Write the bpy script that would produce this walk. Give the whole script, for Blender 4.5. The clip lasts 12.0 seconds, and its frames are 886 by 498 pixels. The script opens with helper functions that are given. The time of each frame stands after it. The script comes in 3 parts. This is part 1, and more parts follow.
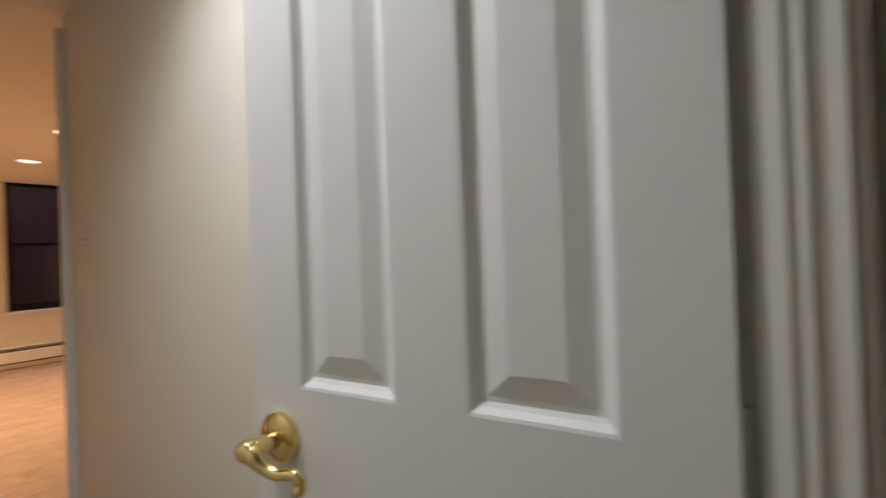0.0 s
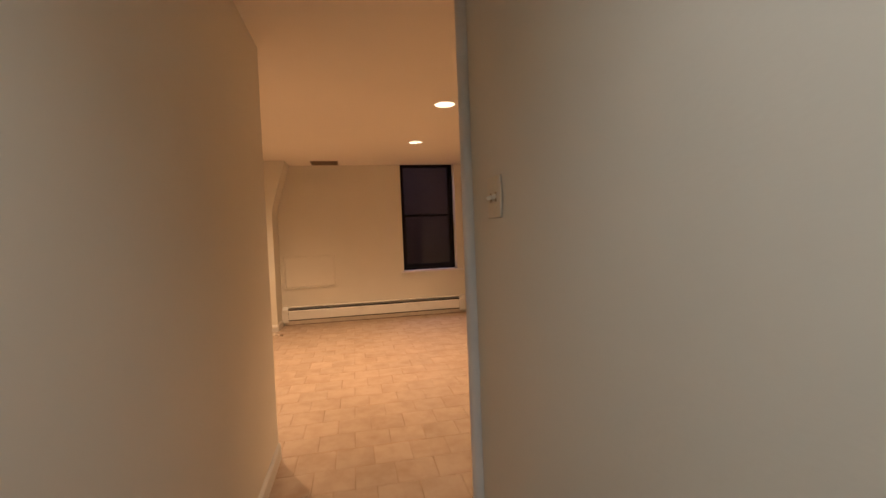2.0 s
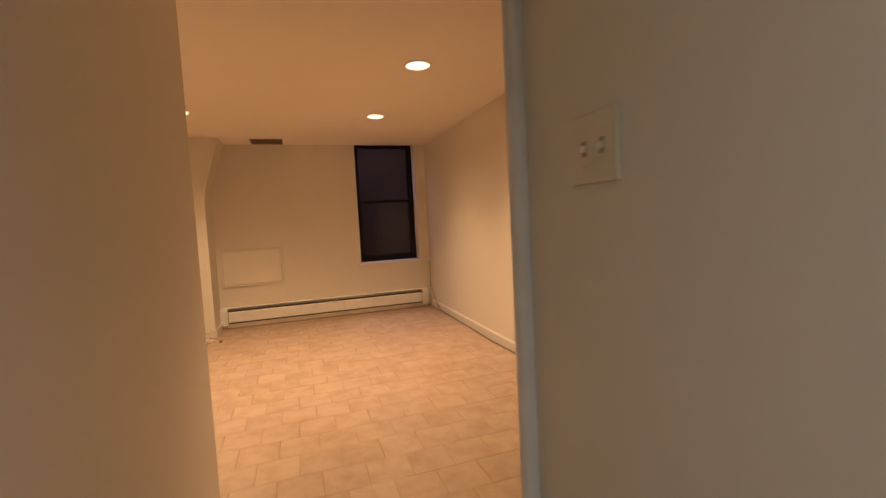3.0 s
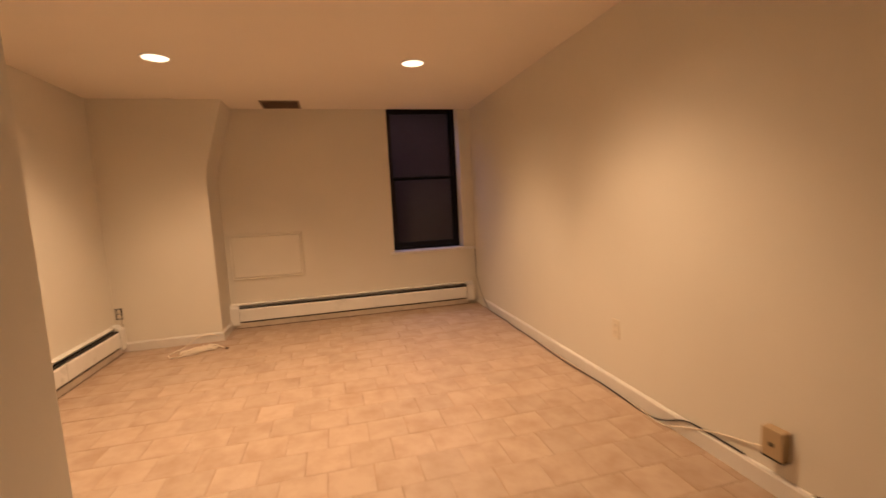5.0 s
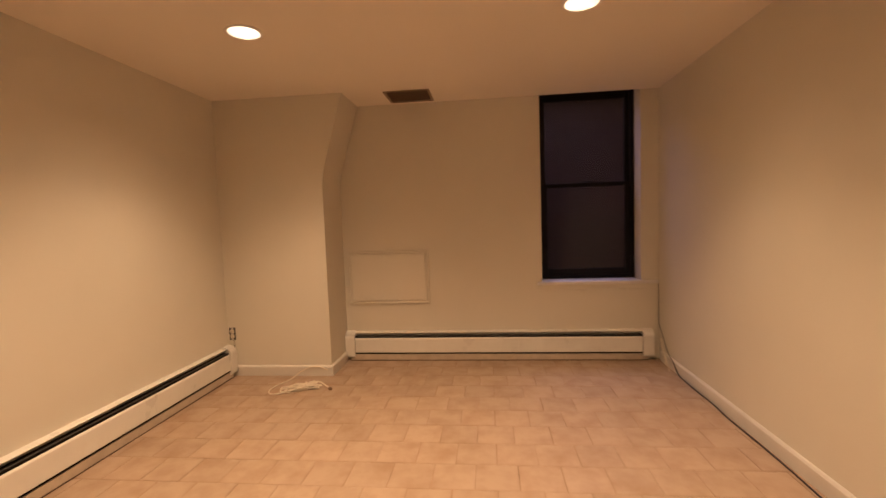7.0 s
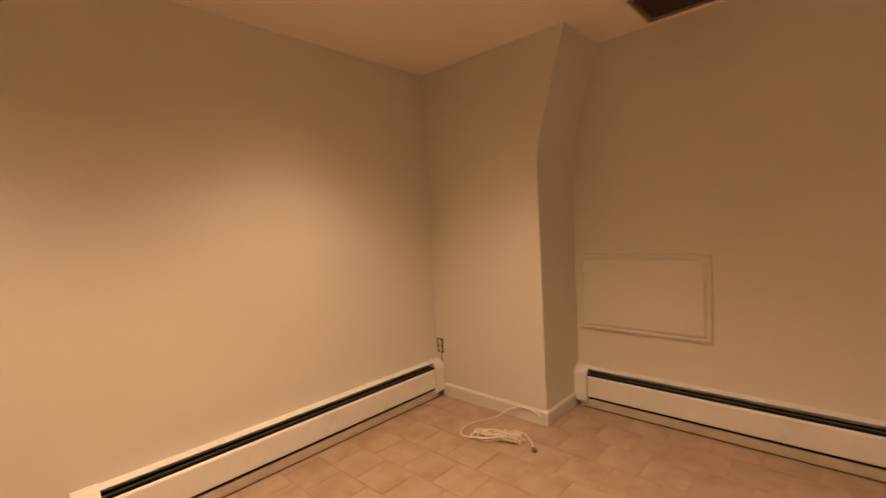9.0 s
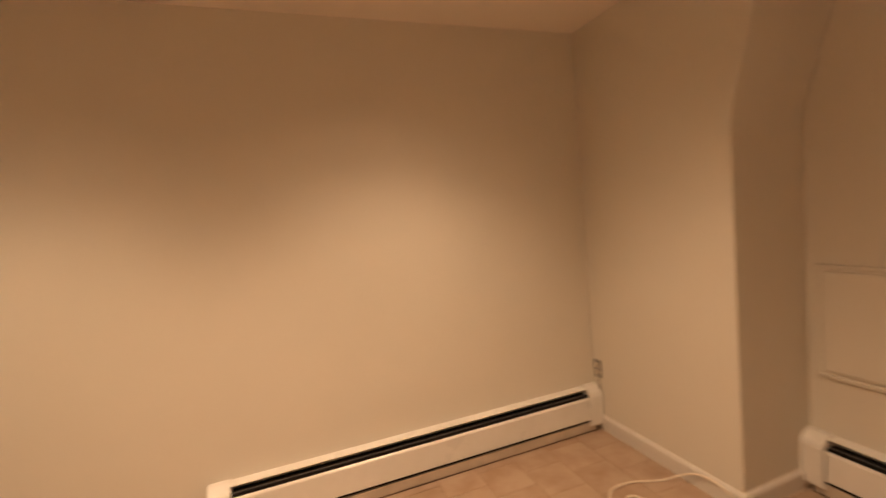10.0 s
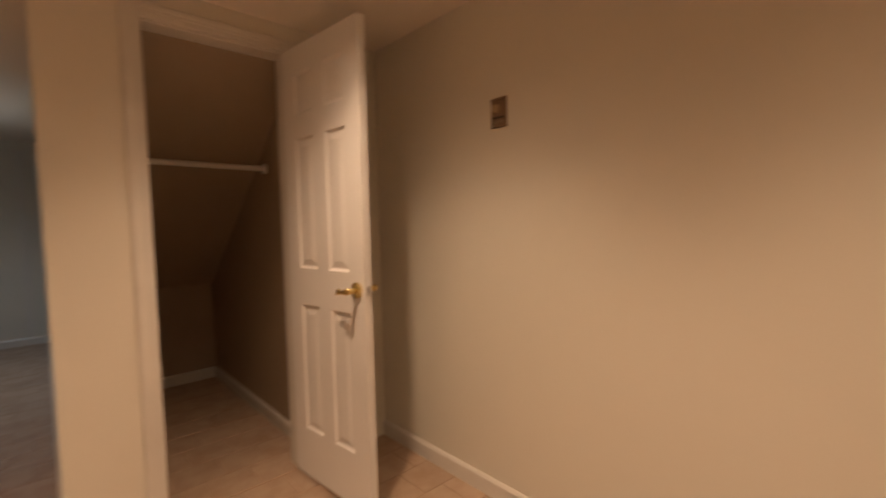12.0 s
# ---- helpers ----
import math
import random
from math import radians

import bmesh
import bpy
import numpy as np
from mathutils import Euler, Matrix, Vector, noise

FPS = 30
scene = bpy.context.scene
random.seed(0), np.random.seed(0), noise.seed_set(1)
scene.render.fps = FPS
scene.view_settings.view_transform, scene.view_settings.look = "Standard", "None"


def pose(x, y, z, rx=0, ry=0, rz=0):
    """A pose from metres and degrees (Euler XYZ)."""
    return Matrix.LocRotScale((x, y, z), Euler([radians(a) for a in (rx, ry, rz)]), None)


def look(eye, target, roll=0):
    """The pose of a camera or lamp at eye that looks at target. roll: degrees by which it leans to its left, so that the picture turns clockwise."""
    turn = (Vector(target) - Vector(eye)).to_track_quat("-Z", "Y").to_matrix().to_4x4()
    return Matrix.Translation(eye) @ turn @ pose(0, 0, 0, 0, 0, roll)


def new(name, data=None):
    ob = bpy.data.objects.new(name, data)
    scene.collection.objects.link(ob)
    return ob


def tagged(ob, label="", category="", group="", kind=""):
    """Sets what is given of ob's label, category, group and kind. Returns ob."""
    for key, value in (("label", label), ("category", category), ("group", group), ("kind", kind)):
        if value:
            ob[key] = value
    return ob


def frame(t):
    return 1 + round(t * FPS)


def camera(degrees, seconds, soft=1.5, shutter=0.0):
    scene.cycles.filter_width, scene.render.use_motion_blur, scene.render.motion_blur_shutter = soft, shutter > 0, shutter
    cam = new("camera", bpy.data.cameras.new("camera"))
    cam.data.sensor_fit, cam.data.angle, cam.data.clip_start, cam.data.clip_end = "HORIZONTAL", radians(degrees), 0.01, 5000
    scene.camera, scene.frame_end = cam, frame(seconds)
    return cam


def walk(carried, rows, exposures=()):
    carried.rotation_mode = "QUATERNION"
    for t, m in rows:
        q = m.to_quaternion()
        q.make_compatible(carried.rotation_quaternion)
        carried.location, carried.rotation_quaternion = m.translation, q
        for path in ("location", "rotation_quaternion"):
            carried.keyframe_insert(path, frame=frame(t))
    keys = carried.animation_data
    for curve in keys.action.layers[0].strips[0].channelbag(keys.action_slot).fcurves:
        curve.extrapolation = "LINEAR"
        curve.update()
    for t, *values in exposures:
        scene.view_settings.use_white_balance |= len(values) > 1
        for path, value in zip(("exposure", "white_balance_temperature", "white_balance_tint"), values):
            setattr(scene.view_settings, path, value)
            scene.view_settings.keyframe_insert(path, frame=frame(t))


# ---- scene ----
cam = camera(91.0, 12.0, 1.5, 0.5)
PATH = [
    (0, (-1.636, -7.217, 1.196), (-0.086, -5.953, 1.206), -2.1),
    (0.1, (-1.632, -7.2, 1.196), (-0.156, -5.85, 1.192), -2.6),
    (0.3, (-1.627, -7.152, 1.187), (-0.318, -5.64, 1.169), -2.7),
    (0.4, (-1.625, -7.123, 1.184), (-0.385, -5.554, 1.176), -2.3),
    (0.5, (-1.633, -7.093, 1.173), (-0.472, -5.464, 1.147), -2.5),
    (0.6, (-1.621, -7.05, 1.184), (-0.529, -5.375, 1.173), -1.9),
    (0.8, (-1.625, -6.96, 1.183), (-0.649, -5.215, 1.193), -1.3),
    (1, (-1.64, -6.916, 1.179), (-0.733, -5.134, 1.189), -1.3),
    (1.5, (-1.62, -6.632, 1.163), (-0.986, -4.738, 1.06), -1.5),
    (2, (-1.607, -6.337, 1.183), (-1.211, -4.378, 1.112), -2.3),
    (2.5, (-1.666, -6.048, 1.176), (-1.176, -4.11, 1.136), -0.8),
    (3, (-1.692, -5.785, 1.172), (-1.063, -3.891, 1.039), -3.0),
    (3.2, (-1.706, -5.698, 1.172), (-1.105, -3.793, 1.075), -3.2),
    (4.8, (-1.571, -4.902, 1.217), (-1.034, -2.993, 0.963), -2.3),
    (5, (-1.547, -4.79, 1.188), (-1.07, -2.86, 0.971), -3.0),
    (5.5, (-1.511, -4.523, 1.233), (-1.368, -2.539, 1.017), -2.5),
    (6, (-1.503, -4.253, 1.225), (-1.388, -2.263, 1.064), -2.5),
    (6.5, (-1.442, -3.977, 1.236), (-1.362, -1.987, 1.053), -4.5),
    (6.7, (-1.412, -3.866, 1.224), (-1.453, -1.872, 1.071), -3.6),
    (8.3, (-1.249, -2.963, 1.195), (-2.059, -1.135, 1.134), -4.7),
    (8.4, (-1.268, -2.893, 1.189), (-2.19, -1.119, 1.148), -4.5),
    (8.5, (-1.259, -2.86, 1.19), (-2.271, -1.135, 1.162), -4.1),
    (9, (-1.363, -2.578, 1.181), (-2.725, -1.118, 1.071), -3.0),
    (9.5, (-1.446, -2.29, 1.206), (-3.007, -1.042, 1.132), -3.0),
    (10, (-1.482, -2.018, 1.289), (-3.351, -1.324, 1.132), -5.2),
    (10.5, (-1.711, -1.973, 1.177), (-3.703, -1.88, 1.018), -3.9),
    (11, (-1.85, -2.022, 1.132), (-3.799, -2.467, 1.137), -2.0),
    (11.5, (-1.958, -1.885, 1.226), (-3.72, -2.828, 1.161), -4.0),
    (12, (-2.061, -1.778, 1.229), (-3.411, -3.249, 1.113), -1.2),
]
walk(cam, [(t, look(eye, target, roll)) for t, eye, target, roll in PATH],
     exposures=[(0, 0.15, 6500, 10), (0.7, 0.0, 6500, 10), (3.2, -0.05, 6950, 10), (5.0, -0.03, 6600, 10), (7.0, -0.22, 6600, 10), (9.0, -0.3, 6500, 10),
                (10.5, -0.27, 6300, 10), (12.0, -0.58, 6050, 10)])



# ---- world and lights ----
CEIL = 2.2
world = bpy.data.worlds.new("dusk")
scene.world = world
world.use_nodes = True
wn = world.node_tree.nodes
sky = wn.new("ShaderNodeTexSky")
sky.sky_type = "NISHITA"
sky.sun_disc = False
sky.sun_elevation = radians(3)
sky.sun_rotation = radians(200)
wn["Background"].inputs["Strength"].default_value = 0.15
world.node_tree.links.new(sky.outputs["Color"], wn["Background"].inputs["Color"])

WARM = (1.0, 0.645, 0.38)
COOL = (0.90, 0.945, 1.0)
ROOM_LAMPS = [(-2.575, -1.53), (-0.90, -1.55), (-0.86, -2.95), (-2.56, -2.93)]
HALL_LAMP = (-1.60, -6.55)
DEEP_LAMP = ROOM_LAMPS[1]


def downlight_beam(x, y, colour, watts, spread):
    data = bpy.data.lights.new("downlight_beam", "SPOT")
    data.color = colour
    data.energy = watts
    data.spot_size = radians(spread)
    data.spot_blend = 1.0
    data.shadow_soft_size = 0.045
    ob = new("downlight_beam", data)
    ob.matrix_world = pose(x, y, CEIL + 0.022)
    return ob


# each can throws the bulb's own cone and a wider, weaker spill off its reflector
for lx, ly in ROOM_LAMPS:
    deep = (lx, ly) == DEEP_LAMP
    downlight_beam(lx, ly, WARM, 92 if deep else 105, 100 if deep else 112)
    downlight_beam(lx, ly, WARM, 26 if deep else 34, 140)
downlight_beam(*HALL_LAMP, COOL, 42, 142)

# added stand-in lamp: dusk sky over the narrow yard, just above and outside the window
data = bpy.data.lights.new("yard_skylight", "AREA")
data.shape = "RECTANGLE"
data.size, data.size_y = 1.6, 0.9
data.color = (0.56, 0.52, 1.0)
data.energy = 28
yard_skylight = new("yard_skylight", data)
yard_skylight.matrix_world = pose(-0.52, 1.05, 3.05, -28)


# ---- materials ----
def shade(name, colour, rough=0.6, vary=0.06, scale=3.0, bump=0.0, bump_scale=120.0, metal=0.0, per_object=0.0, stain=0.0,
          stain_colour=(0.3, 0.2, 0.12), spec=0.5, per_island=0.0):
    mat = bpy.data.materials.new(name)
    mat.use_nodes = True
    nt = mat.node_tree
    n, lk = nt.nodes, nt.links
    bsdf = n["Principled BSDF"]
    bsdf.inputs["Metallic"].default_value = metal
    bsdf.inputs["Specular IOR Level"].default_value = spec
    geo = n.new("ShaderNodeTexCoord")
    big = n.new("ShaderNodeTexNoise")
    big.inputs["Scale"].default_value = scale
    big.inputs["Detail"].default_value = 6
    lk.new(geo.outputs["Object"], big.inputs["Vector"])
    fine = n.new("ShaderNodeTexNoise")
    fine.inputs["Scale"].default_value = bump_scale
    fine.inputs["Detail"].default_value = 3
    lk.new(geo.outputs["Object"], fine.inputs["Vector"])
    mr = n.new("ShaderNodeMapRange")
    mr.inputs["From Min"].default_value, mr.inputs["From Max"].default_value = 0.3, 0.7
    mr.inputs["To Min"].default_value, mr.inputs["To Max"].default_value = 1 - vary, 1 + vary
    lk.new(big.outputs["Fac"], mr.inputs["Value"])
    value = mr.outputs["Result"]
    if per_object or per_island:
        src = n.new("ShaderNodeObjectInfo").outputs["Random"] if per_object else n.new("ShaderNodeNewGeometry").outputs["Random Per Island"]
        amount = per_object or per_island
        m2 = n.new("ShaderNodeMapRange")
        m2.inputs["To Min"].default_value, m2.inputs["To Max"].default_value = 1 - amount, 1 + amount
        lk.new(src, m2.inputs["Value"])
        mul = n.new("ShaderNodeMath")
        mul.operation = "MULTIPLY"
        lk.new(value, mul.inputs[0])
        lk.new(m2.outputs["Result"], mul.inputs[1])
        value = mul.outputs["Value"]
    hsv = n.new("ShaderNodeHueSaturation")
    hsv.inputs["Color"].default_value = (*colour, 1)
    lk.new(value, hsv.inputs["Value"])
    out = hsv.outputs["Color"]
    if stain:
        st = n.new("ShaderNodeTexNoise")
        st.inputs["Scale"].default_value = scale * 2.7
        st.inputs["Detail"].default_value = 8
        lk.new(geo.outputs["Object"], st.inputs["Vector"])
        r2 = n.new("ShaderNodeMapRange")
        r2.inputs["From Min"].default_value, r2.inputs["From Max"].default_value = 0.52, 0.78
        r2.inputs["To Max"].default_value = stain
        lk.new(st.outputs["Fac"], r2.inputs["Value"])
        mix = n.new("ShaderNodeMixRGB")
        mix.inputs["Color2"].default_value = (*stain_colour, 1)
        lk.new(r2.outputs["Result"], mix.inputs["Fac"])
        lk.new(out, mix.inputs["Color1"])
        out = mix.outputs["Color"]
    lk.new(out, bsdf.inputs["Base Color"])
    rr = n.new("ShaderNodeMapRange")
    rr.inputs["From Min"].default_value, rr.inputs["From Max"].default_value = 0.3, 0.7
    rr.inputs["To Min"].default_value, rr.inputs["To Max"].default_value = max(0.02, rough - 0.07), min(1, rough + 0.07)
    lk.new(big.outputs["Fac"], rr.inputs["Value"])
    lk.new(rr.outputs["Result"], bsdf.inputs["Roughness"])
    if bump:
        bp = n.new("ShaderNodeBump")
        bp.inputs["Strength"].default_value = bump
        bp.inputs["Distance"].default_value = 0.002
        lk.new(fine.outputs["Fac"], bp.inputs["Height"])
        lk.new(bp.outputs["Normal"], bsdf.inputs["Normal"])
    return mat


M_WALL = shade("cream_wall_paint", (0.72, 0.685, 0.60), 0.55, 0.025, 1.3, 0.25, 90, stain=0.05, stain_colour=(0.55, 0.46, 0.34))
M_HALLWALL = M_WALL
M_CEIL = shade("flat_ceiling_paint", (0.84, 0.77, 0.68), 0.85, 0.02, 1.0, 0.2, 140)
M_TRIM = shade("white_gloss_trim", (0.70, 0.67, 0.62), 0.38, 0.04, 4, 0.15, 60, stain=0.10, stain_colour=(0.5, 0.42, 0.33))
M_DOOR = shade("white_door_paint", (0.78, 0.765, 0.75), 0.42, 0.02, 3, 0.06, 160)
M_HEAT = shade("cream_enamel_metal", (0.80, 0.78, 0.73), 0.33, 0.03, 5, 0.05, 60, stain=0.12, stain_colour=(0.5, 0.4, 0.3))
# Near-black, so the shade in the heater's gaps is in the colour.
M_GAP_SHADE = shade("heater_gap_shade", (0.012, 0.010, 0.009), 0.8, 0.1, 30, spec=0.1)
M_DAMPER = shade("grey_damper_metal", (0.08, 0.075, 0.07), 0.4, 0.1, 10)
M_SEAM = shade("dark_brown_seam", (0.13, 0.09, 0.06), 0.9, 0.3, 14)
# Wall paint darkened to brown: the closet's deep shade is put into its colour.
M_CLOSET_SHADE = shade("shaded_closet_paint", (0.38, 0.30, 0.22), 0.75, 0.06, 2.5, 0.3, 80, stain=0.15)
M_KICK = shade("dusty_base_metal", (0.55, 0.47, 0.38), 0.7, 0.12, 7, 0.2, 50, stain=0.3, stain_colour=(0.22, 0.15, 0.10))


def tile_shade(name, per_piece):
    """Cloudy fired clay: pale cream-pink with orange-brown clouds, its own clouding and tone on every tile."""
    mat = bpy.data.materials.new(name)
    mat.use_nodes = True
    n, lk = mat.node_tree.nodes, mat.node_tree.links
    bsdf = n["Principled BSDF"]
    place = n.new("ShaderNodeNewGeometry")
    own = n.new("ShaderNodeObjectInfo").outputs["Random"] if per_piece else place.outputs["Random Per Island"]
    seed = n.new("ShaderNodeMath")
    seed.operation = "MULTIPLY"
    seed.inputs[1].default_value = 60.0
    lk.new(own, seed.inputs[0])

    def noise(scale, detail, rough):
        t = n.new("ShaderNodeTexNoise")
        t.noise_dimensions = "4D"
        t.inputs["Scale"].default_value = scale
        t.inputs["Detail"].default_value = detail
        t.inputs["Roughness"].default_value = rough
        lk.new(place.outputs["Position"], t.inputs["Vector"])
        lk.new(seed.outputs["Value"], t.inputs["W"])
        return t.outputs["Fac"]

    def span(value, lo, hi, to_lo, to_hi):
        m = n.new("ShaderNodeMapRange")
        for key, v in (("From Min", lo), ("From Max", hi), ("To Min", to_lo), ("To Max", to_hi)):
            m.inputs[key].default_value = v
        lk.new(value, m.inputs["Value"])
        return m.outputs["Result"]

    cloud, speck = noise(7.0, 5, 0.6), noise(60.0, 4, 0.6)
    mix = n.new("ShaderNodeMixRGB")
    mix.inputs["Color1"].default_value = (0.455, 0.340, 0.252, 1)
    mix.inputs["Color2"].default_value = (0.375, 0.257, 0.173, 1)
    lk.new(span(cloud, 0.40, 0.68, 0.0, 1.0), mix.inputs["Fac"])
    spots = n.new("ShaderNodeMixRGB")
    spots.inputs["Color2"].default_value = (0.27, 0.165, 0.10, 1)
    lk.new(span(speck, 0.60, 0.80, 0.0, 0.35), spots.inputs["Fac"])
    lk.new(mix.outputs["Color"], spots.inputs["Color1"])
    tone = n.new("ShaderNodeHueSaturation")
    lk.new(span(own, 0.0, 1.0, 0.95, 1.05), tone.inputs["Value"])
    lk.new(spots.outputs["Color"], tone.inputs["Color"])
    lk.new(tone.outputs["Color"], bsdf.inputs["Base Color"])
    lk.new(span(cloud, 0.3, 0.7, 0.36, 0.52), bsdf.inputs["Roughness"])
    bump = n.new("ShaderNodeBump")
    bump.inputs["Strength"].default_value = 0.35
    bump.inputs["Distance"].default_value = 0.002
    lk.new(speck, bump.inputs["Height"])
    lk.new(bump.outputs["Normal"], bsdf.inputs["Normal"])
    return mat


M_TILE = tile_shade("terracotta_tile", True)
M_TILE2 = tile_shade("terracotta_tile_field", False)
M_GROUT = shade("brown_grout", (0.37, 0.255, 0.175), 0.9, 0.28, 6, 0.4, 200)
M_BRASS = shade("polished_brass", (0.80, 0.64, 0.28), 0.16, 0.05, 20, metal=1.0)
M_STEEL = shade("satin_steel", (0.55, 0.53, 0.5), 0.3, 0.05, 20, metal=1.0)
M_BEAD = shade("grey_metal_edge", (0.74, 0.72, 0.69), 0.4, 0.05, 8, 0.1, 60)
M_BLACK = shade("black_window_frame", (0.010, 0.009, 0.009), 0.5, 0.1, 8, spec=0.15)
M_GRILLE = shade("brown_grille_metal", (0.25, 0.18, 0.13), 0.5, 0.1, 8, metal=0.2)
M_VOID = shade("dark_duct", (0.03, 0.022, 0.016), 0.9, 0.1, 4)
M_PLATE = shade("ivory_plastic", (0.72, 0.66, 0.54), 0.35, 0.03, 20)
M_PLATE2 = shade("white_plastic", (0.78, 0.76, 0.72), 0.35, 0.03, 20)
M_BOX = shade("tan_plastic", (0.42, 0.31, 0.18), 0.45, 0.06, 20)
M_BROWN = shade("brown_backplate", (0.21, 0.135, 0.085), 0.5, 0.15, 40)
M_DARK = shade("dark_slot", (0.02, 0.015, 0.012), 0.6, 0.1, 20)
M_CORD = shade("white_cord", (0.80, 0.72, 0.60), 0.45, 0.05, 20)
M_CABLE = shade("black_cable", (0.03, 0.024, 0.02), 0.5, 0.1, 20)
M_REFL = shade("white_reflector", (0.85, 0.82, 0.77), 0.35, 0.03, 10)
M_SILL = shade("white_sill", (0.76, 0.74, 0.72), 0.35, 0.06, 8, 0.1, 60)
M_BRICK = shade("dark_brick", (0.085, 0.06, 0.045), 0.95, 0.25, 1.2, spec=0.1)
M_GROUND = shade("dark_ground", (0.08, 0.075, 0.07), 0.95, 0.2, 3, 0.5, 30)


def bulb_material(name, colour, strength):
    mat = bpy.data.materials.new(name)
    mat.use_nodes = True
    bsdf = mat.node_tree.nodes["Principled BSDF"]
    bsdf.inputs["Base Color"].default_value = (0.9, 0.88, 0.84, 1)
    bsdf.inputs["Emission Color"].default_value = (*colour, 1)
    bsdf.inputs["Emission Strength"].default_value = strength
    return mat


M_BULB = bulb_material("warm_bulb", (1.0, 0.87, 0.72), 9)
M_BULB_COOL = bulb_material("neutral_bulb", COOL, 8)
M_GLASS = bpy.data.materials.new("window_glass")
M_GLASS.use_nodes = True
gnt = M_GLASS.node_tree
clear = gnt.nodes.new("ShaderNodeBsdfTransparent")
clear.inputs["Color"].default_value = (0.70, 0.66, 0.70, 1)
gloss = gnt.nodes.new("ShaderNodeBsdfGlossy")
gloss.inputs["Roughness"].default_value = 0.0
fresnel = gnt.nodes.new("ShaderNodeFresnel")
fresnel.inputs["IOR"].default_value = 1.38
blend = gnt.nodes.new("ShaderNodeMixShader")
gnt.links.new(fresnel.outputs["Fac"], blend.inputs["Fac"])
gnt.links.new(clear.outputs["BSDF"], blend.inputs[1])
gnt.links.new(gloss.outputs["BSDF"], blend.inputs[2])
gnt.links.new(blend.outputs["Shader"], gnt.nodes["Material Output"].inputs["Surface"])


# ---- mesh helpers ----
def box(bm, x0, x1, y0, y1, z0, z1, bevel=0.0, segments=2):
    m = Matrix.Translation(((x0 + x1) / 2, (y0 + y1) / 2, (z0 + z1) / 2)) @ Matrix.Diagonal((abs(x1 - x0), abs(y1 - y0), abs(z1 - z0), 1))
    made = bmesh.ops.create_cube(bm, size=1.0, matrix=m)
    if bevel:
        edges = list({e for v in made["verts"] for e in v.link_edges})
        bmesh.ops.bevel(bm, geom=edges, offset=bevel, segments=segments, profile=0.5, affect="EDGES")
    return bm


def slab(*args, bevel=0.0, segments=2):
    return box(bmesh.new(), *args, bevel=bevel, segments=segments)


def disc(bm, centre, axis, radius, depth, segments=28, radius2=None):
    turn = Vector((0, 0, 1)).rotation_difference(Vector(axis)).to_matrix().to_4x4()
    bmesh.ops.create_cone(bm, cap_ends=True, segments=segments, radius1=radius, radius2=radius if radius2 is None else radius2, depth=depth,
                          matrix=Matrix.Translation(centre) @ turn)
    return bm


def tube(bm, points, radius, sides=8, steps=6):
    """A round bar along a smooth line through the points; radius is a number or one per point."""
    pts = [Vector(p) for p in points]
    rad = radius if isinstance(radius, (list, tuple)) else [radius] * len(pts)
    line, rads = [], []
    for i in range(len(pts) - 1):
        a, b, c, d = pts[max(i - 1, 0)], pts[i], pts[i + 1], pts[min(i + 2, len(pts) - 1)]
        for s in range(steps):
            u = s / steps
            line.append(0.5 * (2 * b + (c - a) * u + (2 * a - 5 * b + 4 * c - d) * u * u + (3 * b - a - 3 * c + d) * u ** 3))
            rads.append(rad[i] * (1 - u) + rad[i + 1] * u)
    line.append(pts[-1])
    rads.append(rad[-1])
    side = None
    rings = []
    for i, p in enumerate(line):
        ahead = (line[min(i + 1, len(line) - 1)] - line[max(i - 1, 0)]).normalized()
        if side is None:
            side = ahead.orthogonal().normalized()
        side = (side - ahead * side.dot(ahead)).normalized()
        up = ahead.cross(side)
        rings.append([bm.verts.new(p + rads[i] * (math.cos(k * math.tau / sides) * side + math.sin(k * math.tau / sides) * up)) for k in range(sides)])
    for r1, r2 in zip(rings, rings[1:]):
        for k in range(sides):
            bm.faces.new((r1[k], r1[(k + 1) % sides], r2[(k + 1) % sides], r2[k]))
    bm.faces.new(rings[0][::-1])
    bm.faces.new(rings[-1])
    return bm


def extrude_profile(points, axis, a, b):
    """A bar with the given outline (pairs in the plane across the axis) from a to b along x or y."""
    bm = bmesh.new()
    ends = []
    for s in (a, b):
        ends.append([bm.verts.new((s, p, q) if axis == "x" else (p, s, q)) for p, q in points])
    n = len(points)
    for i in range(n):
        bm.faces.new((ends[0][i], ends[0][(i + 1) % n], ends[1][(i + 1) % n], ends[1][i]))
    bm.faces.new(ends[0][::-1])
    bm.faces.new(ends[1])
    bmesh.ops.recalc_face_normals(bm, faces=bm.faces)
    return bm


def mesh_of(name, bm, material, smooth=False):
    bmesh.ops.recalc_face_normals(bm, faces=bm.faces)
    me = bpy.data.meshes.new(name)
    bm.to_mesh(me)
    bm.free()
    me.materials.append(material)
    if smooth:
        for p in me.polygons:
            p.use_smooth = True
        me.set_sharp_from_angle(angle=radians(40))
    return me


def part(name, bm, material, parent, label="", smooth=False):
    ob = new(name, mesh_of(name, bm, material, smooth))
    ob.parent = parent
    return tagged(ob, label)


def thing(name, label, category, group="", at=None):
    ob = new(name)
    ob.empty_display_size = 0.05
    if at is not None:
        ob.matrix_world = at
    return tagged(ob, label, category, group)


def structure(name, bm, material, label, category, smooth=False):
    return tagged(new(name, mesh_of(name, bm, material, smooth)), label, category, "", "structure")


